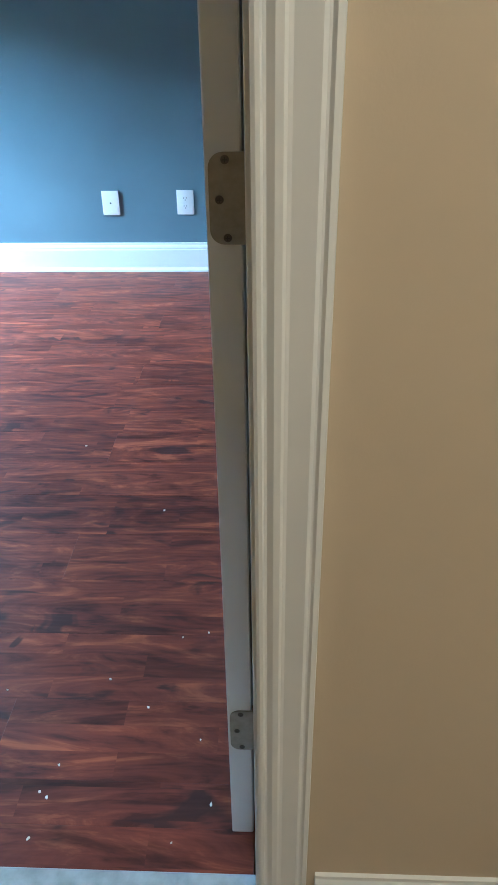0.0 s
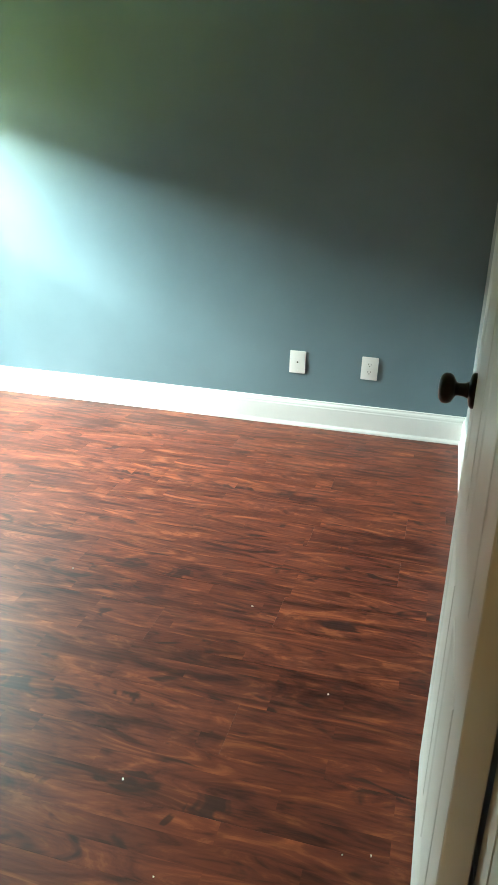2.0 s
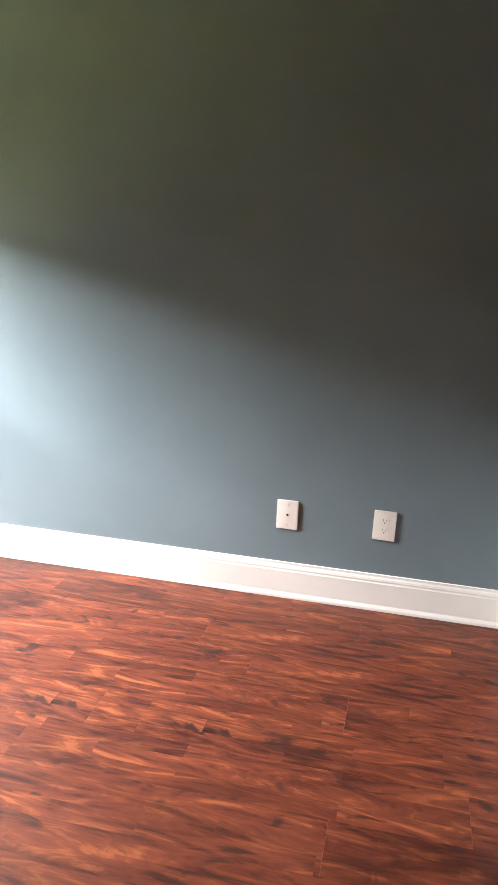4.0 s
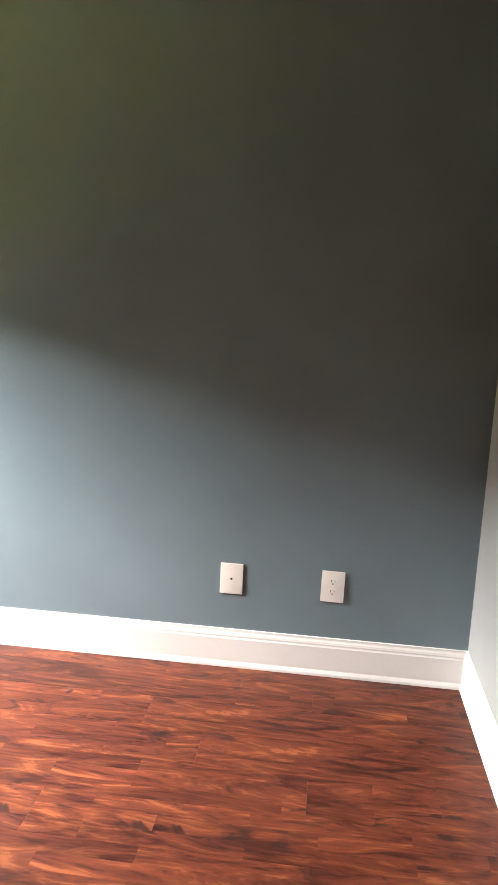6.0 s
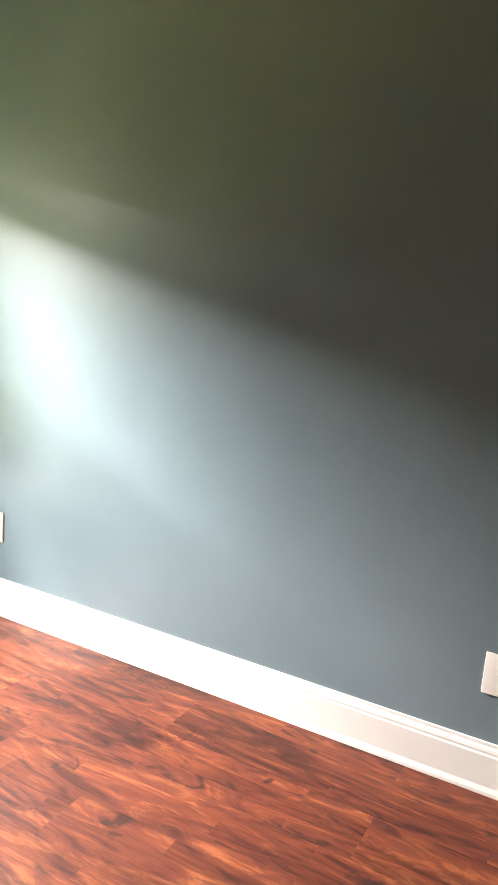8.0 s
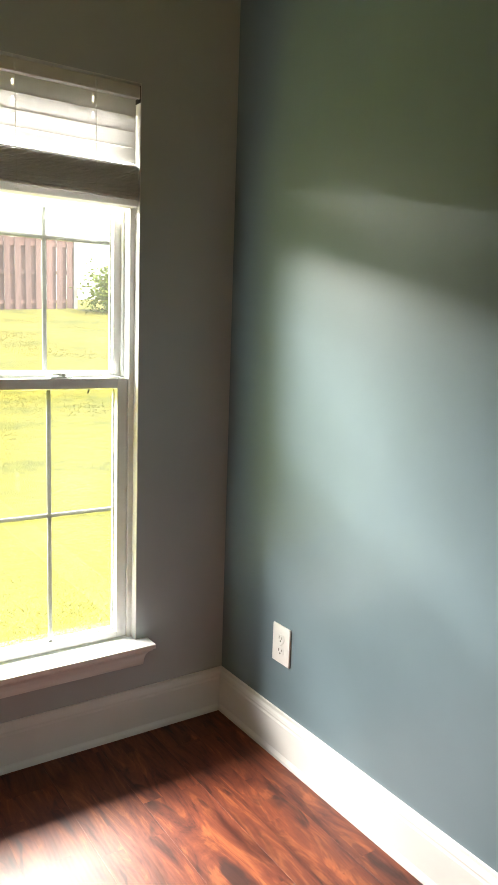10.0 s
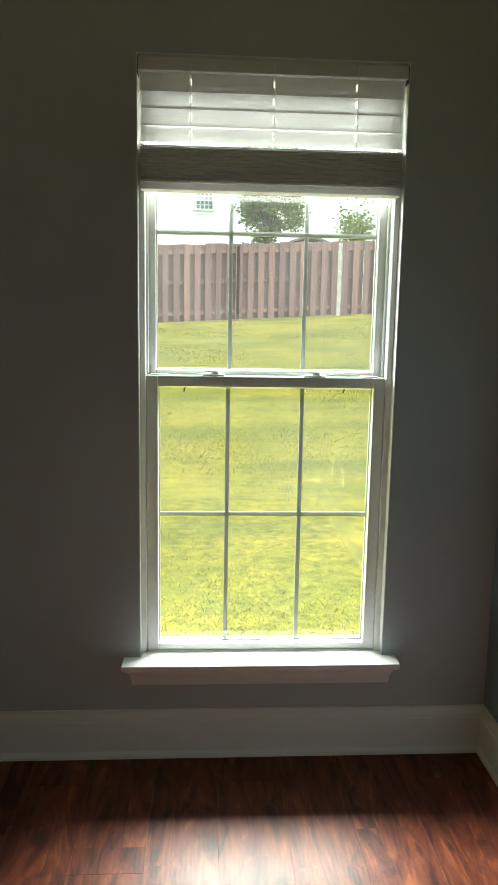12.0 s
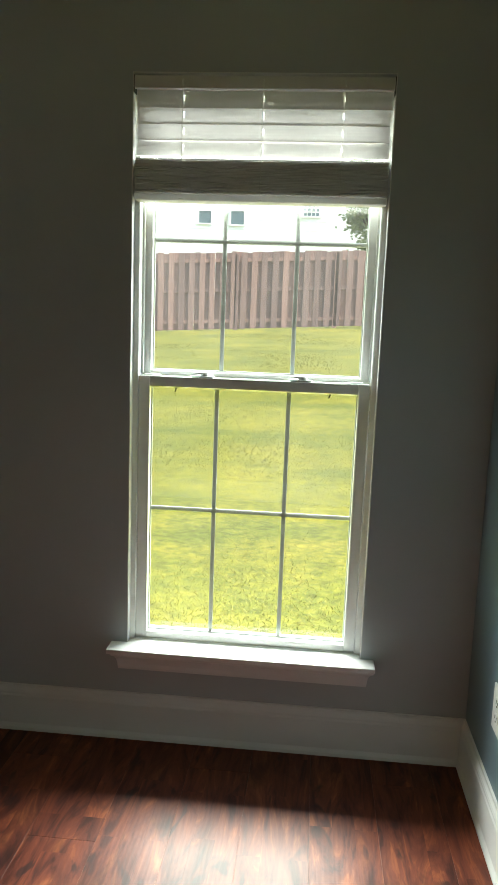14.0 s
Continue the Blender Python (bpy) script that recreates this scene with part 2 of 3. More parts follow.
def smooth(ob, angle=35):
    for p in ob.data.polygons:
        p.use_smooth = True
    ob.data.set_sharp_from_angle(angle=radians(angle))
    return ob


def box(bm, lo, hi, bevel=0.0, seg=1):
    g = bmesh.ops.create_cube(bm, size=1.0)
    vs = g["verts"]
    for v in vs:
        v.co = Vector([lo[k] + (v.co[k] + 0.5) * (hi[k] - lo[k]) for k in range(3)])
    if bevel:
        es = {e for v in vs for e in v.link_edges}
        bmesh.ops.bevel(bm, geom=list(es), offset=bevel, segments=seg, affect="EDGES", profile=0.6)
    return bm


def boxes(*specs, bevel=0.0, seg=1):
    bm = bmesh.new()
    for lo, hi in specs:
        box(bm, lo, hi, bevel, seg)
    return bm


def thing(name, label, category, kind="", group=""):
    return tagged(new(name), label, category, group, kind)


def sweep(profile, a, b, out, miter_a=0.0, miter_b=0.0):
    """A straight moulding from a to b: profile of (out, up) points, standing off along the direction out."""
    bm = bmesh.new()
    a, b, out = Vector(a), Vector(b), Vector(out)
    along = (b - a).normalized()
    up = along.cross(out)
    if up.z < 0 or (abs(up.z) < 1e-6 and (up.x + up.y) < 0):
        up = -up
    rows = []
    for end, mit in ((a, miter_a), (b, miter_b)):
        rows.append([bm.verts.new(end + out * o + up * u + along * (mit * o)) for o, u in profile])
    n = len(profile)
    for i in range(n):
        j = (i + 1) % n
        bm.faces.new((rows[0][i], rows[0][j], rows[1][j], rows[1][i]))
    bm.faces.new(rows[0][::-1])
    bm.faces.new(rows[1])
    bmesh.ops.recalc_face_normals(bm, faces=bm.faces)
    return bm


def lathe(bm, profile, seg=28):
    """Turned shape about local x: profile of (x, radius)."""
    rings = []
    for x, r in profile:
        rings.append([bm.verts.new((x, r * math.cos(2 * math.pi * k / seg), r * math.sin(2 * math.pi * k / seg))) for k in range(seg)])
    for p, q in zip(rings, rings[1:]):
        for k in range(seg):
            bm.faces.new((p[k], p[(k + 1) % seg], q[(k + 1) % seg], q[k]))
    bm.faces.new(rings[0][::-1])
    bm.faces.new(rings[-1])
    bmesh.ops.recalc_face_normals(bm, faces=bm.faces)
    return bm


# ---- room shell ----
W, FRONT, HALL, H = 3.135, -3.035, -3.16, 2.6
WY0, WY1, WZ0, WZ1 = -1.04, -0.322, 0.296, 1.967  # window opening
DX0, DX1, DH = 2.27, 3.092, 2.06  # door opening in the wall
EXT = -0.16

link = lambda name, bm, mat, label, cat: tagged(link_mesh(name, bm, mat), label, cat, kind="structure")
link("wall_blue", boxes(((EXT, 0, -0.3), (W + 0.12, 0.14, H + 0.05))), BLUE, "slate blue painted accent wall, lit by the window", "wall")
link("wall_window", boxes(
    ((EXT, -3.2, -0.3), (0, WY0, H)), ((EXT, WY1, -0.3), (0, 0, H)),
    ((EXT, WY0, -0.3), (0, WY1, WZ0)), ((EXT, WY0, WZ1), (0, WY1, H))), GREY, "grey painted wall round the window", "wall")
link("wall_side", boxes(((W, FRONT, -0.3), (W + 0.12, 0, H))), GREY, "light grey painted wall facing the window", "wall")
link("wall_door", boxes(
    ((0, HALL + 0.006, -0.3), (DX0, FRONT, H)), ((DX1, HALL + 0.006, -0.3), (W + 0.12, FRONT, H)),
    ((DX0, HALL + 0.006, DH), (DX1, FRONT, H))), GREY, "grey painted wall with the doorway", "wall")
link("wall_hall", boxes(
    ((1.0, HALL, -0.3), (DX0, HALL + 0.006, H)), ((DX1, HALL, -0.3), (4.6, HALL + 0.006, H)),
    ((DX0, HALL, DH), (DX1, HALL + 0.006, H))), BEIGE, "beige painted hall wall beside the doorway", "wall")
for name, lo, hi in (("wall_hall_west", (0.9, -4.75, -0.3), (1.0, HALL, H)), ("wall_hall_east", (4.6, -4.75, -0.3), (4.7, HALL + 0.006, H)),
                     ("wall_hall_south", (0.9, -4.85, -0.3), (4.7, -4.75, H))):
    link(name, boxes((lo, hi)), BEIGE, "plain beige painted hall wall", "wall")
link("ceiling", boxes(((EXT, -4.85, H), (4.7, 0.14, H + 0.12))), CEIL, "plain white painted ceiling", "ceiling")
link("floor_base", boxes(((EXT, FRONT - 0.1, -0.3), (W + 0.12, 0.0, -0.012))), SUBFLOOR, "dark subfloor under the planks", "floor")
link("floor_hall", boxes(((0.9, -4.85, -0.3), (4.7, -3.135, -0.004))), HALLFLOOR, "tan hall floor outside the doorway", "floor")
link("threshold", boxes(((DX0 + 0.018, -3.185, -0.004), (DX1 - 0.018, -3.108, 0.004)), bevel=0.002), STRIP, "blue-grey transition strip in the doorway", "threshold")

# baseboards with a shoe moulding and an ogee cap
BB = [(0, 0), (0.021, 0), (0.0205, 0.010), (0.0155, 0.020), (0.0145, 0.022), (0.0145, 0.112), (0.012, 0.118), (0.0125, 0.124), (0.0105, 0.131), (0.0065, 0.138), (0.006, 0.147), (0, 0.148)]
bbs = [
    ((0, 0, 0), (W, 0, 0), (0, -1, 0), 1, -1),
    ((0, FRONT, 0), (0, 0, 0), (1, 0, 0), 1, -1),
    ((W, FRONT, 0), (W, 0, 0), (-1, 0, 0), 1, -1),
    ((0, FRONT, 0), (DX0 - 0.06, FRONT, 0), (0, 1, 0), 1, 0),
    ((DX1 + 0.068, HALL, 0), (4.6, HALL, 0), (0, -1, 0), 0, -1),
    ((1.0, HALL, 0), (DX0 - 0.068, HALL, 0), (0, -1, 0), 1, 0),
]
for a, b, out, ma, mb in bbs:
    prof = BB if a[1] > HALL + 0.01 else [(o, u * 0.74) for o, u in BB]
    ob = link("baseboard", sweep(prof, a, b, out, ma, mb), TRIM, "white painted baseboard with moulded top edge", "baseboard")

# ---- door frame ----
door_frame = thing("door_frame", "white painted door frame with moulded casing", "door frame", "structure")
JX0, JX1 = DX0 + 0.018, DX1 - 0.018
part("jamb", boxes(((JX1, HALL - 0.001, 0), (DX1 - 0.0005, FRONT + 0.001, DH - 0.018)), bevel=0.001), TRIM, door_frame)
part("jamb", boxes(((DX0 + 0.0005, HALL - 0.001, 0), (JX0, FRONT + 0.001, DH - 0.018)), bevel=0.001), TRIM, door_frame)
part("head_jamb", boxes(((DX0 + 0.0005, HALL - 0.001, DH - 0.018), (DX1 - 0.0005, FRONT + 0.001, DH - 0.0005)), bevel=0.001), TRIM, door_frame)
part("door_stop", boxes(((JX1 - 0.002, -3.112, 0.004), (JX1 - 0.0002, -3.078, DH - 0.018)), bevel=0.0005), TRIM, door_frame)
part("door_stop", boxes(((JX0 + 0.0002, -3.112, 0.004), (JX0 + 0.011, -3.078, DH - 0.018)), bevel=0.002), TRIM, door_frame)
# moulded casing: (across the wall, off the wall)
CAS = [(0, 0), (0, 0.009), (0.004, 0.011), (0.008, 0.011), (0.010, 0.0095), (0.013, 0.0095), (0.020, 0.014), (0.027, 0.0145), (0.030, 0.013), (0.034, 0.0125), (0.056, 0.017), (0.060, 0.0145), (0.0625, 0.0145), (0.066, 0.0175), (0.072, 0.0165), (0.074, 0.0)]


def casing(name, x0, y0, sx, sy, top, width=0.074):
    """Upright casing on the wall at y0; sx: way across from the opening, sy: way off the wall."""
    bm = bmesh.new()
    k = width / 0.074
    rows = [[bm.verts.new((x0 + sx * u * k, y0 + sy * o, z + (u * k if z else 0))) for u, o in CAS] for z in (0.0, top)]
    n = len(CAS)
    for i in range(n):
        j = (i + 1) % n
        bm.faces.new((rows[0][i], rows[0][j], rows[1][j], rows[1][i]))
    bm.faces.new(rows[0])
    bm.faces.new(rows[1])
    bmesh.ops.recalc_face_normals(bm, faces=bm.faces)
    return part(name, bm, TRIM, door_frame)


def head_casing(y0, sy):
    bm = bmesh.new()
    z0 = DH - 0.013
    rows = []
    for x, s in ((JX0 - 0.005, -1), (JX1 + 0.005, 1)):
        rows.append([bm.verts.new((x + s * u, y0 + sy * o, z0 + u)) for u, o in CAS])
    n = len(CAS)
    for i in range(n):
        j = (i + 1) % n
        bm.faces.new((rows[0][i], rows[0][j], rows[1][j], rows[1][i]))
    bm.faces.new(rows[0])
    bm.faces.new(rows[1])
    bmesh.ops.recalc_face_normals(bm, faces=bm.faces)
    return part("head_casing", bm, TRIM, door_frame)


casing("casing", JX1 + 0.005, HALL, 1, -1, DH - 0.013, 0.069)
casing("casing", JX0 - 0.005, HALL, -1, -1, DH - 0.013)
casing("casing", JX1 + 0.005, FRONT, 1, 1, DH - 0.013, 0.054)
casing("casing", JX0 - 0.005, FRONT, -1, 1, DH - 0.013)
head_casing(HALL, -1)

# ---- door, standing open at a right angle ----
door = thing("door_1", "white painted panel door standing open beside the wall", "door", "structure")
DT, DWID, DY = 0.035, 0.75, -3.046
dx0 = 3.031
bm = boxes(((dx0, DY, 0.014), (dx0 + DT, DY + DWID, 2.035)), bevel=0.0018)
part("door_leaf", bm, DOORW, door)


def panel_ring(x, sx, y0, y1, z0, z1):
    """Raised ogee frame round a door panel."""
    bm = bmesh.new()
    prof = [(0.0, 0.0), (0.003, 0.0014), (0.010, 0.0018), (0.016, 0.0008), (0.022, 0.0)]
    loops = []
    for ins, off in prof:
        loops.append([bm.verts.new((x + sx * (off + 0.0004), yy, zz)) for yy, zz in ((y0 + ins, z0 + ins), (y1 - ins, z0 + ins), (y1 - ins, z1 - ins), (y0 + ins, z1 - ins))])
    for p, q in zip(loops, loops[1:]):
        for k in range(4):
            bm.faces.new((p[k], p[(k + 1) % 4], q[(k + 1) % 4], q[k]))
    bmesh.ops.recalc_face_normals(bm, faces=bm.faces)
    return part("panel_moulding", bm, DOORW, door)


for sx, x in ((-1, dx0), (1, dx0 + DT)):
    for z0, z1 in ((0.22, 0.66), (0.79, 1.92)):
        panel_ring(x, sx, DY + 0.115, DY + DWID / 2 - 0.045, z0, z1)
        panel_ring(x, sx, DY + DWID / 2 + 0.045, DY + DWID - 0.115, z0, z1)

for zc in (1.034, 0.272, 1.80):
    bm = bmesh.new()
    y = DY - 0.0022
    hh, rr = 0.0425, 0.014
    x0, x1 = dx0 + 0.0035, dx0 + DT + 0.004
    pts = [(x1, -hh), (x1, hh)]
    pts += [(x0 + rr - rr * math.sin(a), hh - rr + rr * math.cos(a)) for a in [k * math.pi / 12 for k in range(7)]]
    pts += [(x0 + rr - rr * math.cos(a), -hh + rr - rr * math.sin(a)) for a in [k * math.pi / 12 for k in range(7)]]
    f = bm.faces.new([bm.verts.new((px, y, zc + pz)) for px, pz in pts])
    r = bmesh.ops.extrude_face_region(bm, geom=[f])
    for v in r["geom"]:
        if isinstance(v, bmesh.types.BMVert):
            v.co.y += 0.0026
    bmesh.ops.recalc_face_normals(bm, faces=bm.faces)
    hinge = part("hinge", bm, HINGE, door, "satin nickel hinge with rounded corners")
    # knuckles, with gaps between them
    kn = bmesh.new()
    for k in range(3):
        cz = zc - 0.030 + 0.030 * k
        bmesh.ops.create_cone(kn, cap_ends=True, segments=14, radius1=0.0055, radius2=0.0055, depth=0.026 if k != 1 else 0.030, matrix=Matrix.Translation((x1 + 0.002, DY + 0.006, cz)))
    smooth(part("knuckle", kn, HINGE, hinge))
    for sxp, szp in ((0.016, 0.036), (0.010, 0.0), (0.017, -0.036)):
        sb = bmesh.new()
        lathe(sb, [(0.0, 0.0042), (0.0008, 0.0040), (0.0012, 0.003)], 14)
        bmesh.ops.rotate(sb, verts=sb.verts, cent=(0, 0, 0), matrix=Matrix.Rotation(-math.pi / 2, 3, "Z"))
        # cross recess
        bmesh.ops.translate(sb, verts=sb.verts, vec=(x0 + sxp, y - 0.0002, zc + szp))
        sc = part("screw", sb, SCREW, hinge)
        part("screw_slot", boxes(((x0 + sxp - 0.0024, y - 0.0017, zc + szp - 0.0005), (x0 + sxp + 0.0024, y - 0.0013, zc + szp + 0.0005)),
                                 ((x0 + sxp - 0.0005, y - 0.0018, zc + szp - 0.0024), (x0 + sxp + 0.0005, y - 0.0013, zc + szp + 0.0024))), SLOT, hinge)

KNOB = [(0.0, 0.033), (0.005, 0.033), (0.009, 0.029), (0.012, 0.016), (0.020, 0.0125), (0.030, 0.012), (0.034, 0.0135), (0.037, 0.019), (0.041, 0.0255), (0.047, 0.0285), (0.054, 0.0285), (0.060, 0.025), (0.064, 0.018), (0.0655, 0.008)]
for sx, x in ((-1, dx0), (1, dx0 + DT)):
    bm = lathe(bmesh.new(), [(px * (1.0 if sx < 0 else 0.9), r) for px, r in KNOB])
    if sx < 0:
        bmesh.ops.scale(bm, verts=bm.verts, vec=(-1, 1, 1))
        bmesh.ops.recalc_face_normals(bm, faces=bm.faces)
    bmesh.ops.translate(bm, verts=bm.verts, vec=(x, DY + DWID - 0.068, 0.915))
    smooth(part("door_knob", bm, BRONZE, door, "dark bronze round door knob"), 50)
part("latch_plate", boxes(((dx0 + 0.006, DY + DWID - 0.0005, 0.885), (dx0 + DT - 0.006, DY + DWID + 0.0015, 0.945)), bevel=0.0007), BRONZE, door)

# ---- window ----
win = thing("window_1", "white vinyl double-hung window with grilles, blind half raised", "window", "structure")
FX0, FX1 = -0.135, -0.030
fw = 0.017


def window_frame():
    y0, y1, z0, z1 = WY0 + 0.001, WY1 - 0.001, 0.300, WZ1 - 0.001
    for lo, hi in (((FX0, y0, z0), (FX1, y0 + fw, z1)), ((FX0, y1 - fw, z0), (FX1, y1, z1)),
                   ((FX0, y0 + fw, z1 - fw), (FX1, y1 - fw, z1)), ((FX0, y0 + fw, z0), (FX1, y1 - fw, z0 + 0.016))):
        part("window_frame", boxes((lo, hi), bevel=0.0015), VINYL, win)
    # inner track step behind the lower sash plane
    for ya, yb in ((y0 + fw, y0 + fw + 0.006), (y1 - fw - 0.006, y1 - fw)):
        part("track", boxes(((-0.080, ya, 1.14), (-0.066, yb, z1 - fw)), bevel=0.001), VINYL, win)


window_frame()


def sash(name, xg, face, back, gy0, gy1, gz0, gz1, oy0, oy1, oz0, oz1, mz, mys):
    """A sash: stiles and rails round the glass, grille bars, panes."""
    s = part(name, boxes(((back, oy0, oz0), (face, gy0, oz1)), ((back, gy1, oz0), (face, oy1, oz1)), bevel=0.0015), VINYL, win)
    part("rail", boxes(((back, gy0, oz0), (face - 0.0005, gy1, gz0)), bevel=0.0015), VINYL, s)
    part("rail", boxes(((back, gy0, gz1), (face - 0.0005, gy1, oz1)), bevel=0.0015), VINYL, s)
    # glazing bead, slightly set back
    bw = 0.004
    part("glazing_bead", boxes(((xg - 0.003, gy0, gz0), (xg + 0.0045, gy0 + bw, gz1)), ((xg - 0.003, gy1 - bw, gz0), (xg + 0.0045, gy1, gz1)),
                               ((xg - 0.003, gy0 + bw, gz0), (xg + 0.0045, gy1 - bw, gz0 + bw)), ((xg - 0.003, gy0 + bw, gz1 - bw), (xg + 0.0045, gy1 - bw, gz1)), bevel=0.0012), VINYL, s)
    for my in mys:
        part("grille_bar", boxes(((xg - 0.0018, my - 0.0062, gz0 + bw), (xg + 0.0018, my + 0.0062, gz1 - bw)), bevel=0.0005), VINYL, s)
    part("grille_bar", boxes(((xg - 0.0021, gy0 + bw, mz - 0.0062), (xg + 0.0021, gy1 - bw, mz + 0.0062)), bevel=0.0005), VINYL, s)
    pane = part("pane", boxes(((xg + 0.0048, gy0 + 0.001, gz0 + 0.001), (xg + 0.0073, gy1 - 0.001, gz1 - 0.001))), GLASS, s, "clear window glass")
    pane.visible_shadow = False
    return s


sash("upper_sash", -0.108, -0.084, -0.122, -0.996, -0.368, 1.149, 1.912, -1.022, -0.341, 1.108, 1.944, 1.532, (-0.785, -0.571))
lower = sash("lower_sash", -0.064, -0.036, -0.080, -0.988, -0.374, 0.336, 1.103, -1.021, -0.342, 0.3165, 1.134, 0.728, (-0.790, -0.576))
for yc in (-0.833, -0.543):
    bm = boxes(((-0.074, yc - 0.033, 1.1345), (-0.042, yc + 0.033, 1.139)), bevel=0.0015)
    lk = part("sash_lock", bm, VINYL, lower)
    cb = bmesh.new()
    bmesh.ops.create_cone(cb, cap_ends=True, segments=20, radius1=0.014, radius2=0.011, depth=0.010, matrix=Matrix.Translation((-0.058, yc + 0.006, 1.144)))
    box(cb, (-0.066, yc - 0.028, 1.144), (-0.052, yc + 0.004, 1.149), 0.0015)
    part("lock_lever", cb, VINYL, lk)
for yc in (-0.985, -0.385):
    part("tilt_latch", boxes(((-0.070, yc - 0.024, 1.1345), (-0.046, yc + 0.024, 1.138)), bevel=0.001), VINYL, lower)
for yc, lean in ((-0.912, 0.004), (-0.453, 0.006)):
    bm = boxes(((-0.062, yc - 0.002, 1.088), (-0.058, yc + 0.002, 1.102)))
    for v in bm.verts:
        if v.co.z < 1.09:
            v.co.y -= lean
    part("vent_stop", bm, SLOT, lower)

# jamb returns, painted white
for ya, yb in ((WY0, WY0 + 0.0022), (WY1 - 0.0022, WY1)):
    part("jamb_return", boxes(((FX1, ya, 0.31), (-0.0005, yb, WZ1 - 0.0025))), TRIM, win)
part("head_return", boxes(((FX1, WY0, WZ1 - 0.0024), (-0.0005, WY1, WZ1 - 0.0002))), TRIM, win)

sill = thing("window_sill", "white painted window stool with a coved apron", "window sill", "structure")
part("stool", boxes(((FX1 - 0.004, WY0 + 0.0025, 0.2985), (0.001, WY1 - 0.0025, 0.3135)), ((0.0006, -1.088, 0.2985), (0.066, -0.284, 0.3135)), bevel=0.003, seg=2), TRIM, sill)
AP = [(0.0, 0.0), (0.014, 0.0), (0.016, 0.006), (0.0175, 0.016), (0.023, 0.028), (0.034, 0.038), (0.046, 0.044), (0.047, 0.0535), (0.0, 0.0535)]
bm = bmesh.new()
rows = [[bm.verts.new((o, ye + s * o * 0.55, 0.2310 + u * 1.258)) for o, u in AP] for ye, s in ((-1.055, -1), (-0.311, 1))]
for i in range(len(AP)):
    j = (i + 1) % len(AP)
    bm.faces.new((rows[0][i], rows[0][j], rows[1][j], rows[1][i]))
bm.faces.new(rows[0])
bm.faces.new(rows[1])
bmesh.ops.recalc_face_normals(bm, faces=bm.faces)
part("apron", bm, TRIM, sill)

# ---- blind ----
blind = thing("window_blind", "white slatted window blind, half raised over a dense slat stack", "blind")
BY0, BY1 = -1.030, -0.332
CORDS = (-0.899, -0.679, -0.459)
part("headrail", boxes(((-0.050, BY0 - 0.003, 1.925), (-0.010, BY1 + 0.003, 1.955)), bevel=0.002), SLAT, blind)
part("valance", boxes(((-0.006, BY0 - 0.005, 1.923), (0.004, BY1 + 0.005, 1.957)), bevel=0.003, seg=2), SLAT, blind)
part("bracket", boxes(((-0.054, BY0 - 0.0075, 1.915), (0.001, BY0 - 0.0055, 1.959)),), SLOT, blind)
part("bracket", boxes(((-0.054, BY1 + 0.0055, 1.915), (0.001, BY1 + 0.0075, 1.959)),), SLOT, blind)


def slat_mesh(tilt):
    """A slat, gently crowned, across 50 mm, tilted about its length."""
    bm = bmesh.new()
    n, wd, th = 6, 0.050, 0.0028
    cs, sn = math.cos(radians(tilt)), math.sin(radians(tilt))
    rings, stops = [], [BY0] + [yc + d for yc in CORDS for d in (-0.0026, 0.0026)] + [BY1]
    for yy in stops:
        ring = []
        for side in (1, -1):
            for k in range(n + 1):
                u = (k / n - 0.5) * wd * side
                w = side * th / 2 + 0.0022 * (1 - (2 * u / wd) ** 2)
                ring.append(bm.verts.new((u * cs - w * sn, yy, u * sn + w * cs)))
        rings.append(ring)
    for r, (p, q) in enumerate(zip(rings, rings[1:])):
        for i in range(len(p)):
            j = (i + 1) % len(p)
            if r % 2 and i in (2, 3, n + 3, n + 4):
                continue  # routed hole for the cord
            bm.faces.new((p[i], p[j], q[j], q[i]))
    bm.faces.new(rings[0])
    bm.faces.new(rings[-1])
    bmesh.ops.recalc_face_normals(bm, faces=bm.faces)
    me = bpy.data.meshes.new("slat")
    bm.to_mesh(me)
    bm.free()
    me.materials.append(SLAT)
    return me


FLAT = slat_mesh(0)
for k in range(4):
    s = new("slat", FLAT)
    s.parent = blind
    s.location = (-0.021, 0, 1.9045 - 0.0430 * k)
    s.rotation_euler = (0, radians((88, 87.5, 86, 76)[k]), 0)
rs = random.Random(4)
for k in range(22):
    s = new("slat", FLAT)
    s.parent = blind
    s.location = (-0.019 + rs.uniform(-0.0012, 0.0012), rs.uniform(-0.001, 0.001), 1.6505 + 0.0042 * k)
    s.rotation_euler = (rs.uniform(-0.0008, 0.0008), rs.uniform(-0.02, 0.02), 0)
rail = part("bottom_rail", boxes(((-0.044, BY0 - 0.001, 1.628), (0.007, BY1 + 0.001, 1.6465)), bevel=0.003, seg=2), SLAT, blind)
for yc in CORDS:
    bm = bmesh.new()
    for xc in (-0.046, 0.006):
        bmesh.ops.create_cone(bm, cap_ends=True, segments=6, radius1=0.0009, radius2=0.0009, depth=0.28, matrix=Matrix.Translation((xc, yc, 1.785)))
    part("ladder_cord", bm, CORD, blind)
    part("cord_clip", boxes(((0.0035, yc - 0.003, 1.930), (0.0065, yc + 0.003, 1.948)), bevel=0.001), VINYL, blind)
    part("rail_plug", boxes(((0.005, yc - 0.006, 1.632), (0.0078, yc + 0.006, 1.636)), bevel=0.0008), CORD, rail)


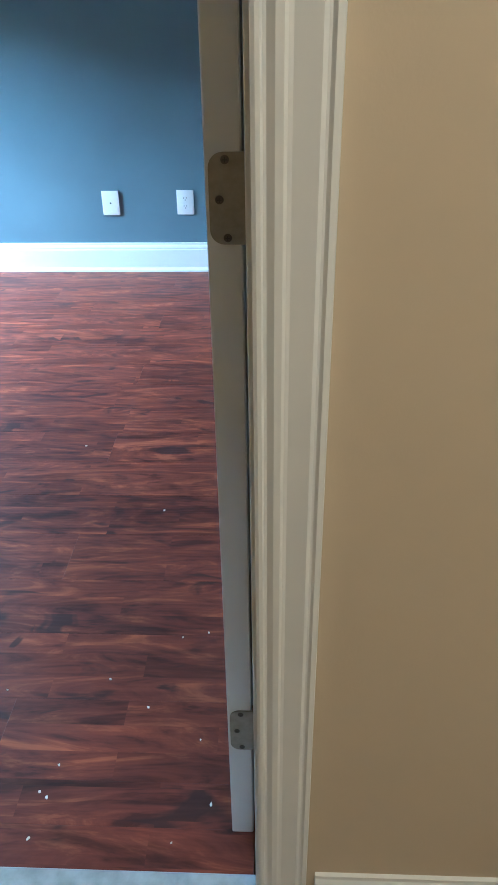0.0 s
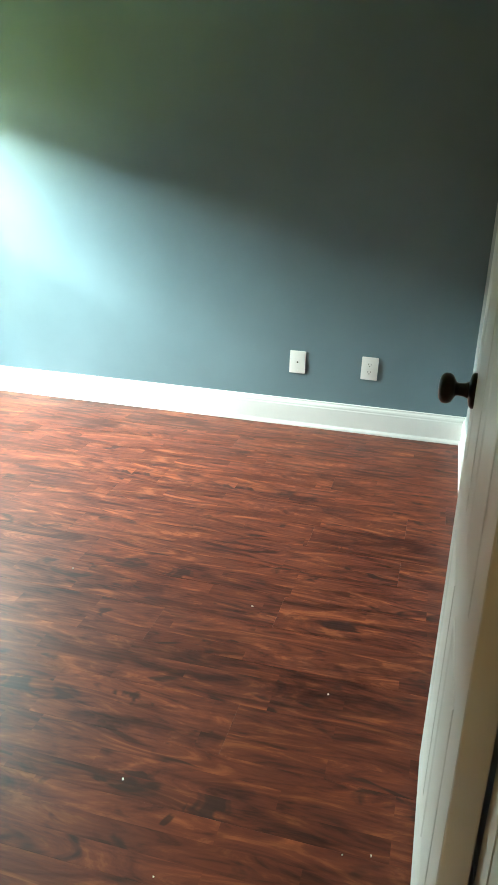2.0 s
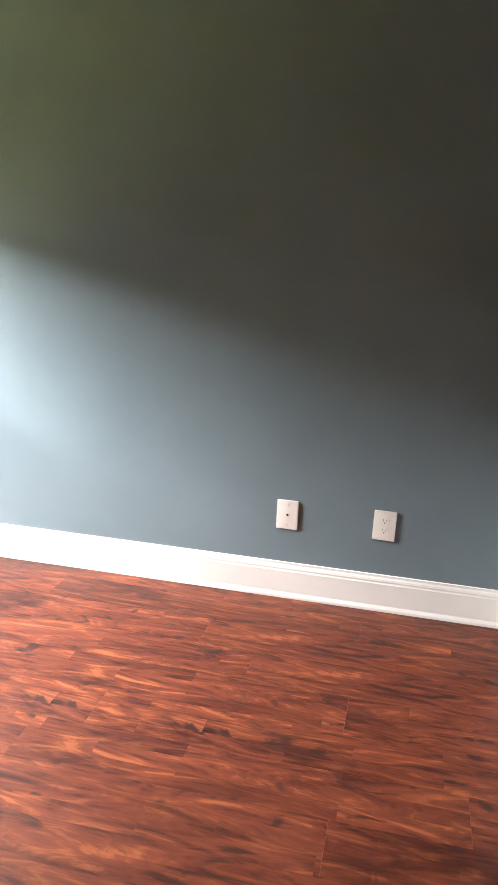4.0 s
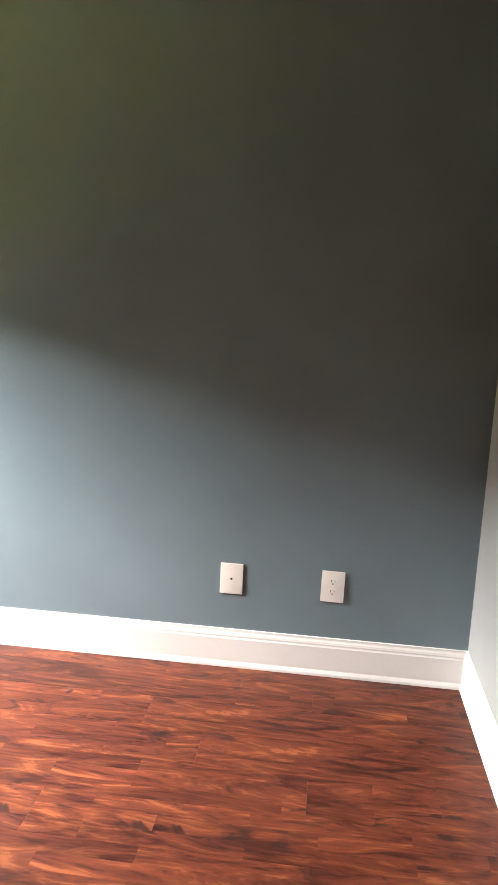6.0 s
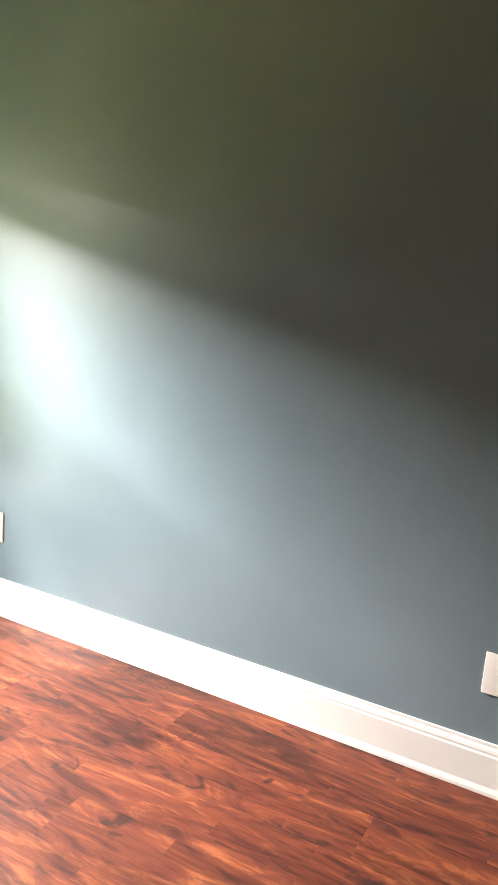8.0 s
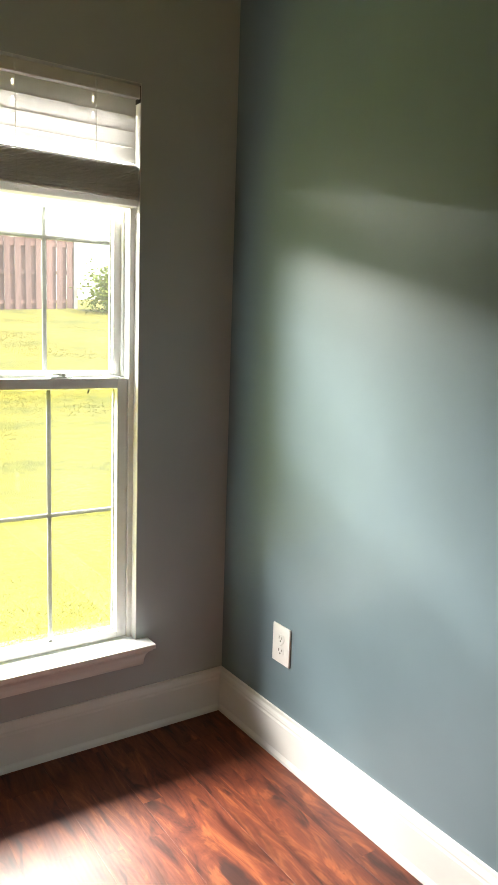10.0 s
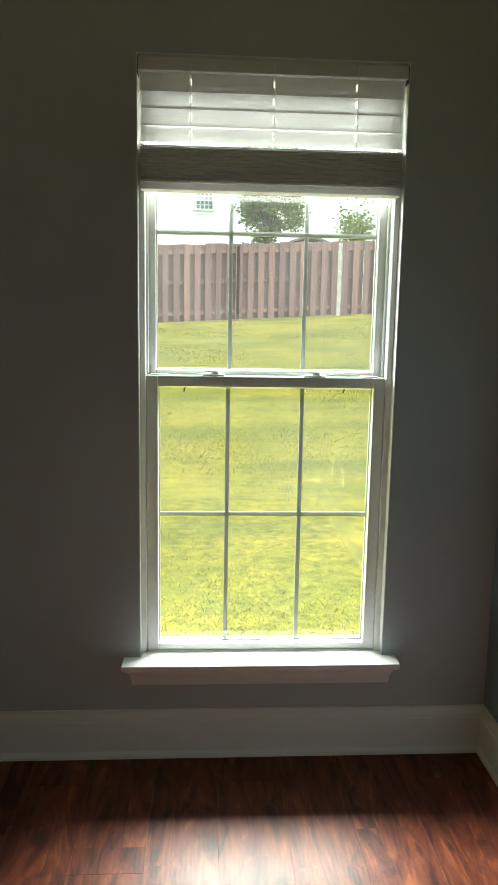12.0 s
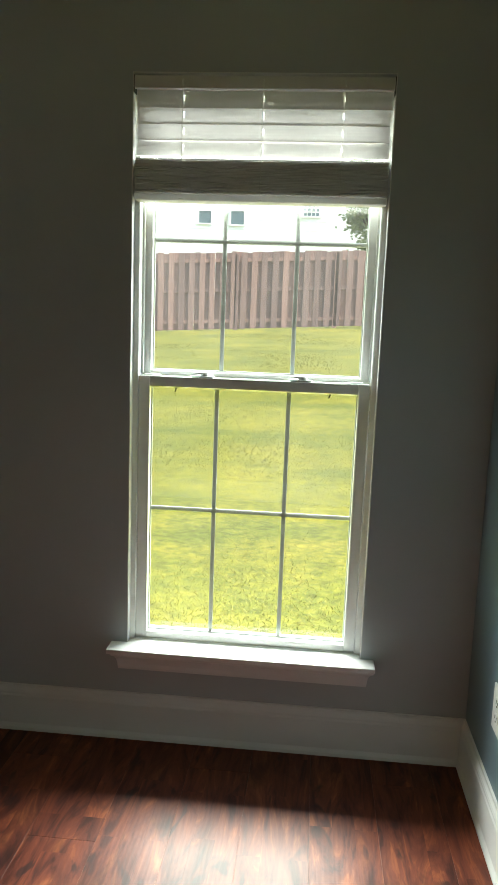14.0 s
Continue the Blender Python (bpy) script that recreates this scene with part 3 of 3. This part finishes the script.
# ---- wall plates ----
def wall_plate(kind):
    """A cover plate on the blue wall, built round its centre at the origin, facing -y."""
    names = {"cable": "cable_wall_plate", "duplex": "wall_outlet"}
    labels = {"cable": "white cable jack wall plate on the blue wall", "duplex": "white duplex wall outlet on the blue wall"}
    o = thing(names[kind], labels[kind], "wall outlet", group="wall plates")
    bm = boxes(((-0.0425, -0.0065, -0.0595), (0.0425, 0.0, 0.0595)), bevel=0.0032, seg=3)
    smooth(part("cover_plate", bm, PLATE, o))
    if kind == "cable":
        bm = lathe(bmesh.new(), [(0, 0.0046), (0.0012, 0.0046), (0.0014, 0.0034), (0.0028, 0.0034), (0.003, 0.0025)], 16)
        bmesh.ops.rotate(bm, verts=bm.verts, cent=(0, 0, 0), matrix=Matrix.Rotation(-math.pi / 2, 3, "Z"))
        bmesh.ops.translate(bm, verts=bm.verts, vec=(0, -0.006, 0))
        part("jack", bm, SCREW, o, "small metal cable jack")
        holes = (0.042, -0.042)
    else:
        for zc in (0.0195, -0.0195):
            bm = lathe(bmesh.new(), [(0, 0.0172), (0.0012, 0.0172), (0.0018, 0.0165)], 24)
            for v in bm.verts:
                v.co.z = max(-0.0135, min(0.0135, v.co.z))
            bmesh.ops.rotate(bm, verts=bm.verts, cent=(0, 0, 0), matrix=Matrix.Rotation(-math.pi / 2, 3, "Z"))
            bmesh.ops.translate(bm, verts=bm.verts, vec=(0, -0.0062, zc))
            rec = part("receptacle", bm, PLATE, o)
            part("slot", boxes(((-0.0078, -0.0088, zc - 0.001), (-0.0056, -0.0078, zc + 0.0075))), SLOT, rec)
            part("slot", boxes(((0.0056, -0.0088, zc), (0.0074, -0.0078, zc + 0.0070))), SLOT, rec)
            part("slot", boxes(((-0.0024, -0.0088, zc - 0.0092), (0.0024, -0.0078, zc - 0.0048)), bevel=0.0004), SLOT, rec)
        holes = (0.0,)
    for zc in holes:
        bm = lathe(bmesh.new(), [(0, 0.0034), (0.0010, 0.0032), (0.0016, 0.002)], 12)
        bmesh.ops.rotate(bm, verts=bm.verts, cent=(0, 0, 0), matrix=Matrix.Rotation(-math.pi / 2, 3, "Z"))
        bmesh.ops.translate(bm, verts=bm.verts, vec=(0, -0.0063, zc))
        part("plate_screw", bm, PLATE, o)
    return o


wall_plate("cable").matrix_basis = pose(2.250, 0, 0.348)
outlet = wall_plate("duplex")
outlet.matrix_basis = pose(2.627, 0, 0.350, 0, 0.6, 0)
copy_thing(outlet, pose(0.340, 0, 0.357))
side_outlet = wall_plate("duplex")
side_outlet.matrix_basis = pose(W, -1.925, 0.405, 0, 0, -90)
tagged(side_outlet, "white duplex wall outlet low on the grey side wall", "wall outlet", "wall plates")

# ---- paint flakes on the floor ----
rf = random.Random(11)
FLAKES = [(2.952, -2.585), (2.896, -2.600), (2.849, -2.788), (2.555, -2.754), (2.790, -2.130), (2.494, -1.791), (2.705, -2.920), (2.700, -2.985), (2.690, -3.060), (2.685, -2.975), (2.960, -2.860), (3.000, -2.640), (2.40, -2.55), (2.76, -2.72), (1.86, -1.76), (2.99, -2.99), (2.93, -3.06)]
for k, (fx, fy) in enumerate(FLAKES):
    bm = bmesh.new()
    n, r = 7, rf.uniform(0.0022, 0.0042) * (1.7 if k in (6, 8) else 1.0)
    ring = [bm.verts.new((r * rf.uniform(0.5, 1.25) * math.cos(6.283 * i / n), 0.6 * r * rf.uniform(0.5, 1.25) * math.sin(6.283 * i / n), 0.0008)) for i in range(n)]
    f = bm.faces.new(ring)
    e = bmesh.ops.extrude_face_region(bm, geom=[f])
    for v in e["geom"]:
        if isinstance(v, bmesh.types.BMVert):
            v.co.z += rf.uniform(0.0008, 0.0026)
    bmesh.ops.recalc_face_normals(bm, faces=bm.faces)
    ob = tagged(link_mesh("paint_flake", bm, FLAKE), "small white paint flake on the wooden floor", "debris", "paint flakes on the floor")
    ob.matrix_basis = pose(fx, fy, -0.0006, 0, 0, rf.uniform(0, 180))

# ---- outdoors ----
def ground_z(x, y):
    u = max(0.0, -x) / 16.0
    yy = max(-14.0, min(10.0, y))
    if u <= 1.0:
        k = u ** 0.92
    else:
        k = 1.0 + 0.25 * min(u - 1.0, 1.0)
    return -0.25 + k * (1.60 + 0.060 * yy)


def axis_steps(inner, outer_lo, outer_hi):
    return sorted(set([round(v, 3) for v in inner] + outer_lo + outer_hi))


gx = axis_steps(np.arange(-40, 6.01, 0.5), [-900, -400, -180, -90, -60], [12, 30, 80, 200, 600])
gy = axis_steps(np.arange(-30, 20.01, 0.5), [-900, -400, -180, -90, -50], [30, 60, 120, 300, 900])
verts = [(x, y, ground_z(x, y) + 0.03 * noise.noise(Vector((x * 0.6, y * 0.6, 0)))) for x in gx for y in gy]
ny = len(gy)
faces = [(i * ny + j, (i + 1) * ny + j, (i + 1) * ny + j + 1, i * ny + j + 1) for i in range(len(gx) - 1) for j in range(ny - 1)]
me = bpy.data.meshes.new("ground")
me.from_pydata(verts, [], faces)
me.materials.append(LAWN)
for p in me.polygons:
    p.use_smooth = True
tagged(new("ground", me), "yellow-green lawn sloping up to the fence", "lawn", kind="structure")

rg = random.Random(21)
gv, gf = [], []
while len(gf) < 170000:
    x = -0.6 - 14.6 * rg.random() ** 1.7
    spread = 1.6 + 0.36 * -x
    y = -0.75 + rg.uniform(-spread, spread)
    z = ground_z(x, y) - 0.01
    hgt = rg.uniform(0.010, 0.026) * (1.0 + 0.5 * noise.noise(Vector((x * 1.3, y * 1.3, 9.0))))
    a = rg.uniform(0, math.pi)
    wd = 0.0018 + 0.0004 * -x
    lx, ly = rg.gauss(0, 1.1) * hgt, rg.gauss(0, 1.1) * hgt
    i = len(gv)
    gv += [(x - wd * math.cos(a), y - wd * math.sin(a), z), (x + wd * math.cos(a), y + wd * math.sin(a), z), (x + lx, y + ly, z + hgt)]
    gf.append((i, i + 1, i + 2))
me = bpy.data.meshes.new("grass")
me.from_pydata(gv, [], gf)
me.materials.append(BLADE)
tagged(new("grass", me), "thick yellow-green mown grass with dry blades", "grass", kind="stuff")

# ---- fence ----
fence = thing("fence", "red-brown stained shadowbox board fence at the lawn's edge", "fence")
FXB, FY0, FY1 = -16.0, -13.0, 5.45


def fence_base(y):
    return ground_z(FXB, y)


def fence_top(y):
    return 3.165 + 0.043 * y


rfn = random.Random(8)
board_me = bpy.data.meshes.new("board")
bm = boxes(((-0.009, -0.070, 0.0), (0.009, 0.070, 1.0)), bevel=0.003)
bm.to_mesh(board_me)
bm.free()
board_me.materials.append(FENCE)
pitch = 0.254
y, k = FY0, 0
while y < FY1:
    for side, dy in ((0.036, 0.0), (-0.036, pitch / 2)):
        yy = y + dy + rfn.uniform(-0.008, 0.008)
        if yy > FY1:
            continue
        z0 = fence_base(yy) + 0.03
        ob = new("board", board_me)
        ob.parent = fence
        ob.location = (FXB + side, yy, z0)
        ob.scale = (1, rfn.uniform(0.95, 1.06), fence_top(yy) - z0 + rfn.uniform(-0.025, 0.02))
        ob.rotation_euler = (rfn.uniform(-0.004, 0.004), 0, 0)
    y += pitch
for zf in (0.12, 0.52, 0.90):
    bm = bmesh.new()
    vs = []
    for yy in (FY0, FY1):
        zc = fence_base(yy) + zf * (fence_top(yy) - fence_base(yy))
        vs.append([bm.verts.new((FXB + dx, yy, zc + dz)) for dx, dz in ((-0.024, -0.042), (0.024, -0.042), (0.024, 0.042), (-0.024, 0.042))])
    for i in range(4):
        bm.faces.new((vs[0][i], vs[0][(i + 1) % 4], vs[1][(i + 1) % 4], vs[1][i]))
    bm.faces.new(vs[0])
    bm.faces.new(vs[1])
    bmesh.ops.recalc_face_normals(bm, faces=bm.faces)
    part("rail", bm, FENCE, fence)
for yy, mat, fx in ((2.36, WEATHERED, 0.0), (5.45, WEATHERED, 0.0), (-0.10, FENCE, 0.0), (-2.5, FENCE, 0.0), (-4.9, FENCE, 0.0), (-7.3, FENCE, 0.0)):
    part("post", boxes(((FXB + fx - 0.045, yy - 0.05, fence_base(yy) - 0.1), (FXB + fx + 0.045, yy + 0.05, fence_top(yy) - 0.05)), bevel=0.006), mat, fence)


# ---- trees ----
def tree(name, label, base, height, crown_c, radii, leaves, size, mat, seed):
    r = random.Random(seed)
    t = thing(name, label, "tree")
    t.matrix_basis = pose(*base)
    bm = bmesh.new()

    def limb(a, b, ra, rb):
        a, b = Vector(a), Vector(b)
        d = b - a
        m = Matrix.Translation((a + b) / 2) @ d.to_track_quat("Z", "Y").to_matrix().to_4x4()
        bmesh.ops.create_cone(bm, cap_ends=True, segments=8, radius1=ra, radius2=rb, depth=d.length, matrix=m)

    cz = crown_c[2]
    limb((0, 0, -0.1), (0.03, -0.02, cz * 0.6), 0.11, 0.08)
    limb((0.03, -0.02, cz * 0.6), crown_c, 0.08, 0.04)
    tips = []
    for k in range(10):
        a = 6.283 * k / 10 + r.uniform(-0.3, 0.3)
        q = Vector((crown_c[0] + radii[0] * 0.75 * math.cos(a), crown_c[1] + radii[1] * 0.75 * math.sin(a), cz + radii[2] * r.uniform(-0.5, 0.7)))
        limb((0.03, -0.02, cz * 0.62 + 0.05 * k), q, 0.035, 0.012)
        tips.append(q)
    part("trunk", bm, BARK, t)
    lv, lf = [], []
    clumps = [Vector((crown_c[0] + radii[0] * r.gauss(0, 0.45), crown_c[1] + radii[1] * r.gauss(0, 0.45), cz + radii[2] * r.gauss(0, 0.45))) for _ in range(46)] + tips
    for _ in range(leaves):
        c = r.choice(clumps)
        p = c + Vector((r.gauss(0, 0.19), r.gauss(0, 0.19), r.gauss(0, 0.17)))
        d1 = Vector((r.uniform(-1, 1), r.uniform(-1, 1), r.uniform(-0.6, 0.6))).normalized() * size * r.uniform(0.7, 1.3)
        d2 = d1.orthogonal().normalized() * size * 0.35
        i = len(lv)
        lv += [p, p + d1 * 0.5 + d2, p + d1, p + d1 * 0.5 - d2]
        lf.append((i, i + 1, i + 2, i + 3))
    me = bpy.data.meshes.new("crown")
    me.from_pydata([tuple(v) for v in lv], [], lf)
    me.materials.append(mat)
    ob = new("crown", me)
    ob.parent = t
    return t


tree("tree", "dark green leafy garden tree behind the fence", (-24.0, 1.25, 1.2), 6.0, (0.0, 0.0, 4.6), (0.9, 0.82, 1.5), 15000, 0.14, LEAF, 5)
tree("tree", "young yellow-green tree just above the fence", (-19.5, 3.45, 1.9), 3.0, (0.0, 0.0, 2.0), (0.4, 0.36, 0.6), 1100, 0.10, LEAF2, 6)
tree("shrub", "pale green shrub at the end of the fence", (-15.3, 6.2, 1.3), 2.0, (0.0, 0.0, 0.8), (0.5, 0.6, 0.5), 2600, 0.09, LEAF2, 7)

# ---- neighbouring house ----
house = thing("house", "white lap-sided neighbouring house behind the fence", "house")
HX, HY0, HY1, HZ0, HZ1 = -28.0, -16.0, 11.0, 0.8, 7.8
part("wall", boxes(((HX - 8.0, HY0, HZ0 - 1), (HX, HY1, HZ1))), SIDING, house)
bm = bmesh.new()
lap = 0.18
z = HZ0
while z < HZ1 - 0.01:
    vs = [bm.verts.new(c) for c in ((HX + 0.014, HY0, z), (HX + 0.014, HY1, z), (HX + 0.004, HY1, z + lap), (HX + 0.004, HY0, z + lap), (HX + 0.004, HY0, z), (HX + 0.004, HY1, z))]
    bm.faces.new((vs[0], vs[1], vs[2], vs[3]))
    bm.faces.new((vs[4], vs[5], vs[1], vs[0]))
    z += lap
part("siding", bm, SIDING, house)["kind"] = "stuff"
bm = bmesh.new()
ridge = HX - 4.0
pts = [(HX + 0.5, HZ1 - 0.15), (ridge, HZ1 + 2.6), (HX - 8.5, HZ1 - 0.15), (HX - 8.5, HZ1 - 0.3), (ridge, HZ1 + 2.4), (HX + 0.5, HZ1 - 0.3)]
rr_ = [[bm.verts.new((px, yy, pz)) for px, pz in pts] for yy in (HY0 - 0.4, HY1 + 0.4)]
for i in range(6):
    j = (i + 1) % 6
    bm.faces.new((rr_[0][i], rr_[0][j], rr_[1][j], rr_[1][i]))
bm.faces.new(rr_[0])
bm.faces.new(rr_[1])
bmesh.ops.recalc_face_normals(bm, faces=bm.faces)
part("roof", bm, ROOF, house)


def house_window(y0, y1, z0, z1, nx, nz):
    f = 0.05
    w = part("window", boxes(((HX + 0.02, y0 - f, z0 - f), (HX + 0.07, y0, z1 + f)), ((HX + 0.02, y1, z0 - f), (HX + 0.07, y1 + f, z1 + f)),
                             ((HX + 0.02, y0, z0 - f), (HX + 0.07, y1, z0)), ((HX + 0.02, y0, z1), (HX + 0.07, y1, z1 + f))), SIDING, house)
    for i in range(nx):
        for j in range(nz):
            g = 0.022
            a, b = y0 + (y1 - y0) * i / nx, y0 + (y1 - y0) * (i + 1) / nx
            c, d = z0 + (z1 - z0) * j / nz, z0 + (z1 - z0) * (j + 1) / nz
            q = g if nx > 1 else 0
            part("pane", boxes(((HX + 0.024, a + q, c + q), (HX + 0.034, b - q, d - q))), FARGLASS, w)


house_window(-5.42, -4.93, 5.33, 5.80, 1, 1)
house_window(-4.13, -3.61, 5.30, 5.82, 1, 1)
house_window(-1.27, -0.62, 5.68, 6.50, 4, 5)

# shed with a low arched roof behind the fence
shed = thing("shed", "grey shed with a low arched roof behind the fence", "shed")
bm = bmesh.new()
n = 14
sy0, sy1, sz, rise = 0.95, 2.75, 3.18, 0.36
ra = [[bm.verts.new((xx, sy0 + (sy1 - sy0) * k / n, sz + rise * math.sin(math.pi * k / n) ** 0.8)) for k in range(n + 1)] for xx in (-19.6, -17.6)]
rb = [[bm.verts.new((xx, sy0 + (sy1 - sy0) * k / n, sz - 0.06 + rise * math.sin(math.pi * k / n) ** 0.8)) for k in range(n + 1)] for xx in (-19.6, -17.6)]
for k in range(n):
    bm.faces.new((ra[0][k], ra[0][k + 1], ra[1][k + 1], ra[1][k]))
    bm.faces.new((rb[0][k], rb[0][k + 1], rb[1][k + 1], rb[1][k]))
    bm.faces.new((ra[1][k], ra[1][k + 1], rb[1][k + 1], rb[1][k]))
    bm.faces.new((ra[0][k], ra[0][k + 1], rb[0][k + 1], rb[0][k]))
bmesh.ops.recalc_face_normals(bm, faces=bm.faces)
part("roof", bm, ROOF, shed)
part("wall", boxes(((-19.5, sy0 + 0.1, 1.0), (-17.7, sy1 - 0.1, sz + 0.02))), WEATHERED, shed)

# ---- floor planks ----
floor = thing("floor", "glossy red-brown wood-look plank floor", "floor", "structure")
PW, PL, GAP = 0.178, 1.22, 0.0002
plank_meshes = {}


def plank_mesh(length, width):
    key = (round(length, 3), round(width, 3))
    if key not in plank_meshes:
        bv, zt, zb = 0.0003, 0.0, -0.012
        hx, hy = length / 2 - GAP / 2, width / 2 - GAP / 2
        vs = [(-hx, -hy, zb), (hx, -hy, zb), (hx, hy, zb), (-hx, hy, zb),
              (-hx, -hy, zt - bv * 0.6), (hx, -hy, zt - bv * 0.6), (hx, hy, zt - bv * 0.6), (-hx, hy, zt - bv * 0.6),
              (-hx + bv, -hy + bv, zt), (hx - bv, -hy + bv, zt), (hx - bv, hy - bv, zt), (-hx + bv, hy - bv, zt)]
        fs = [(8, 9, 10, 11)]
        for i in range(4):
            j = (i + 1) % 4
            fs += [(i, j, j + 4, i + 4), (i + 4, j + 4, j + 8, i + 8)]
        me = bpy.data.meshes.new("plank")
        me.from_pydata(vs, [], fs)
        me.materials.append(PLANK)
        plank_meshes[key] = me
    return plank_meshes[key]


rp = random.Random(3)
ytop = -0.458 + 3 * PW
row = 0
while ytop > -3.11:
    ya, yb = min(-0.001, ytop), max(-3.11, ytop - PW)
    if ya - yb > 0.02:
        start = 2.58 - PL * 3 + (0.0 if row % 3 == 1 else PL * rp.choice((0.28, 0.55, 0.72, 0.4)))
        x = start
        while x < W:
            xa, xb = max(0.001, x), min(W - 0.001, x + PL)
            if xb - xa > 0.02:
                # past the wall's face the boards run only through the doorway
                strips = [(xa, xb, ya, max(yb, FRONT + 0.001))]
                if yb < FRONT - 0.001:
                    strips.append((max(xa, JX0 + 0.001), min(xb, JX1 - 0.001), min(ya, FRONT + 0.001), yb))
                for x0, x1, y1, y0 in strips:
                    if x1 - x0 > 0.02 and y1 - y0 > 0.005:
                        ob = new("plank", plank_mesh(x1 - x0, y1 - y0))
                        ob.parent = floor
                        ob.location = ((x0 + x1) / 2, (y0 + y1) / 2, 0)
            x += PL
    ytop -= PW
    row += 1
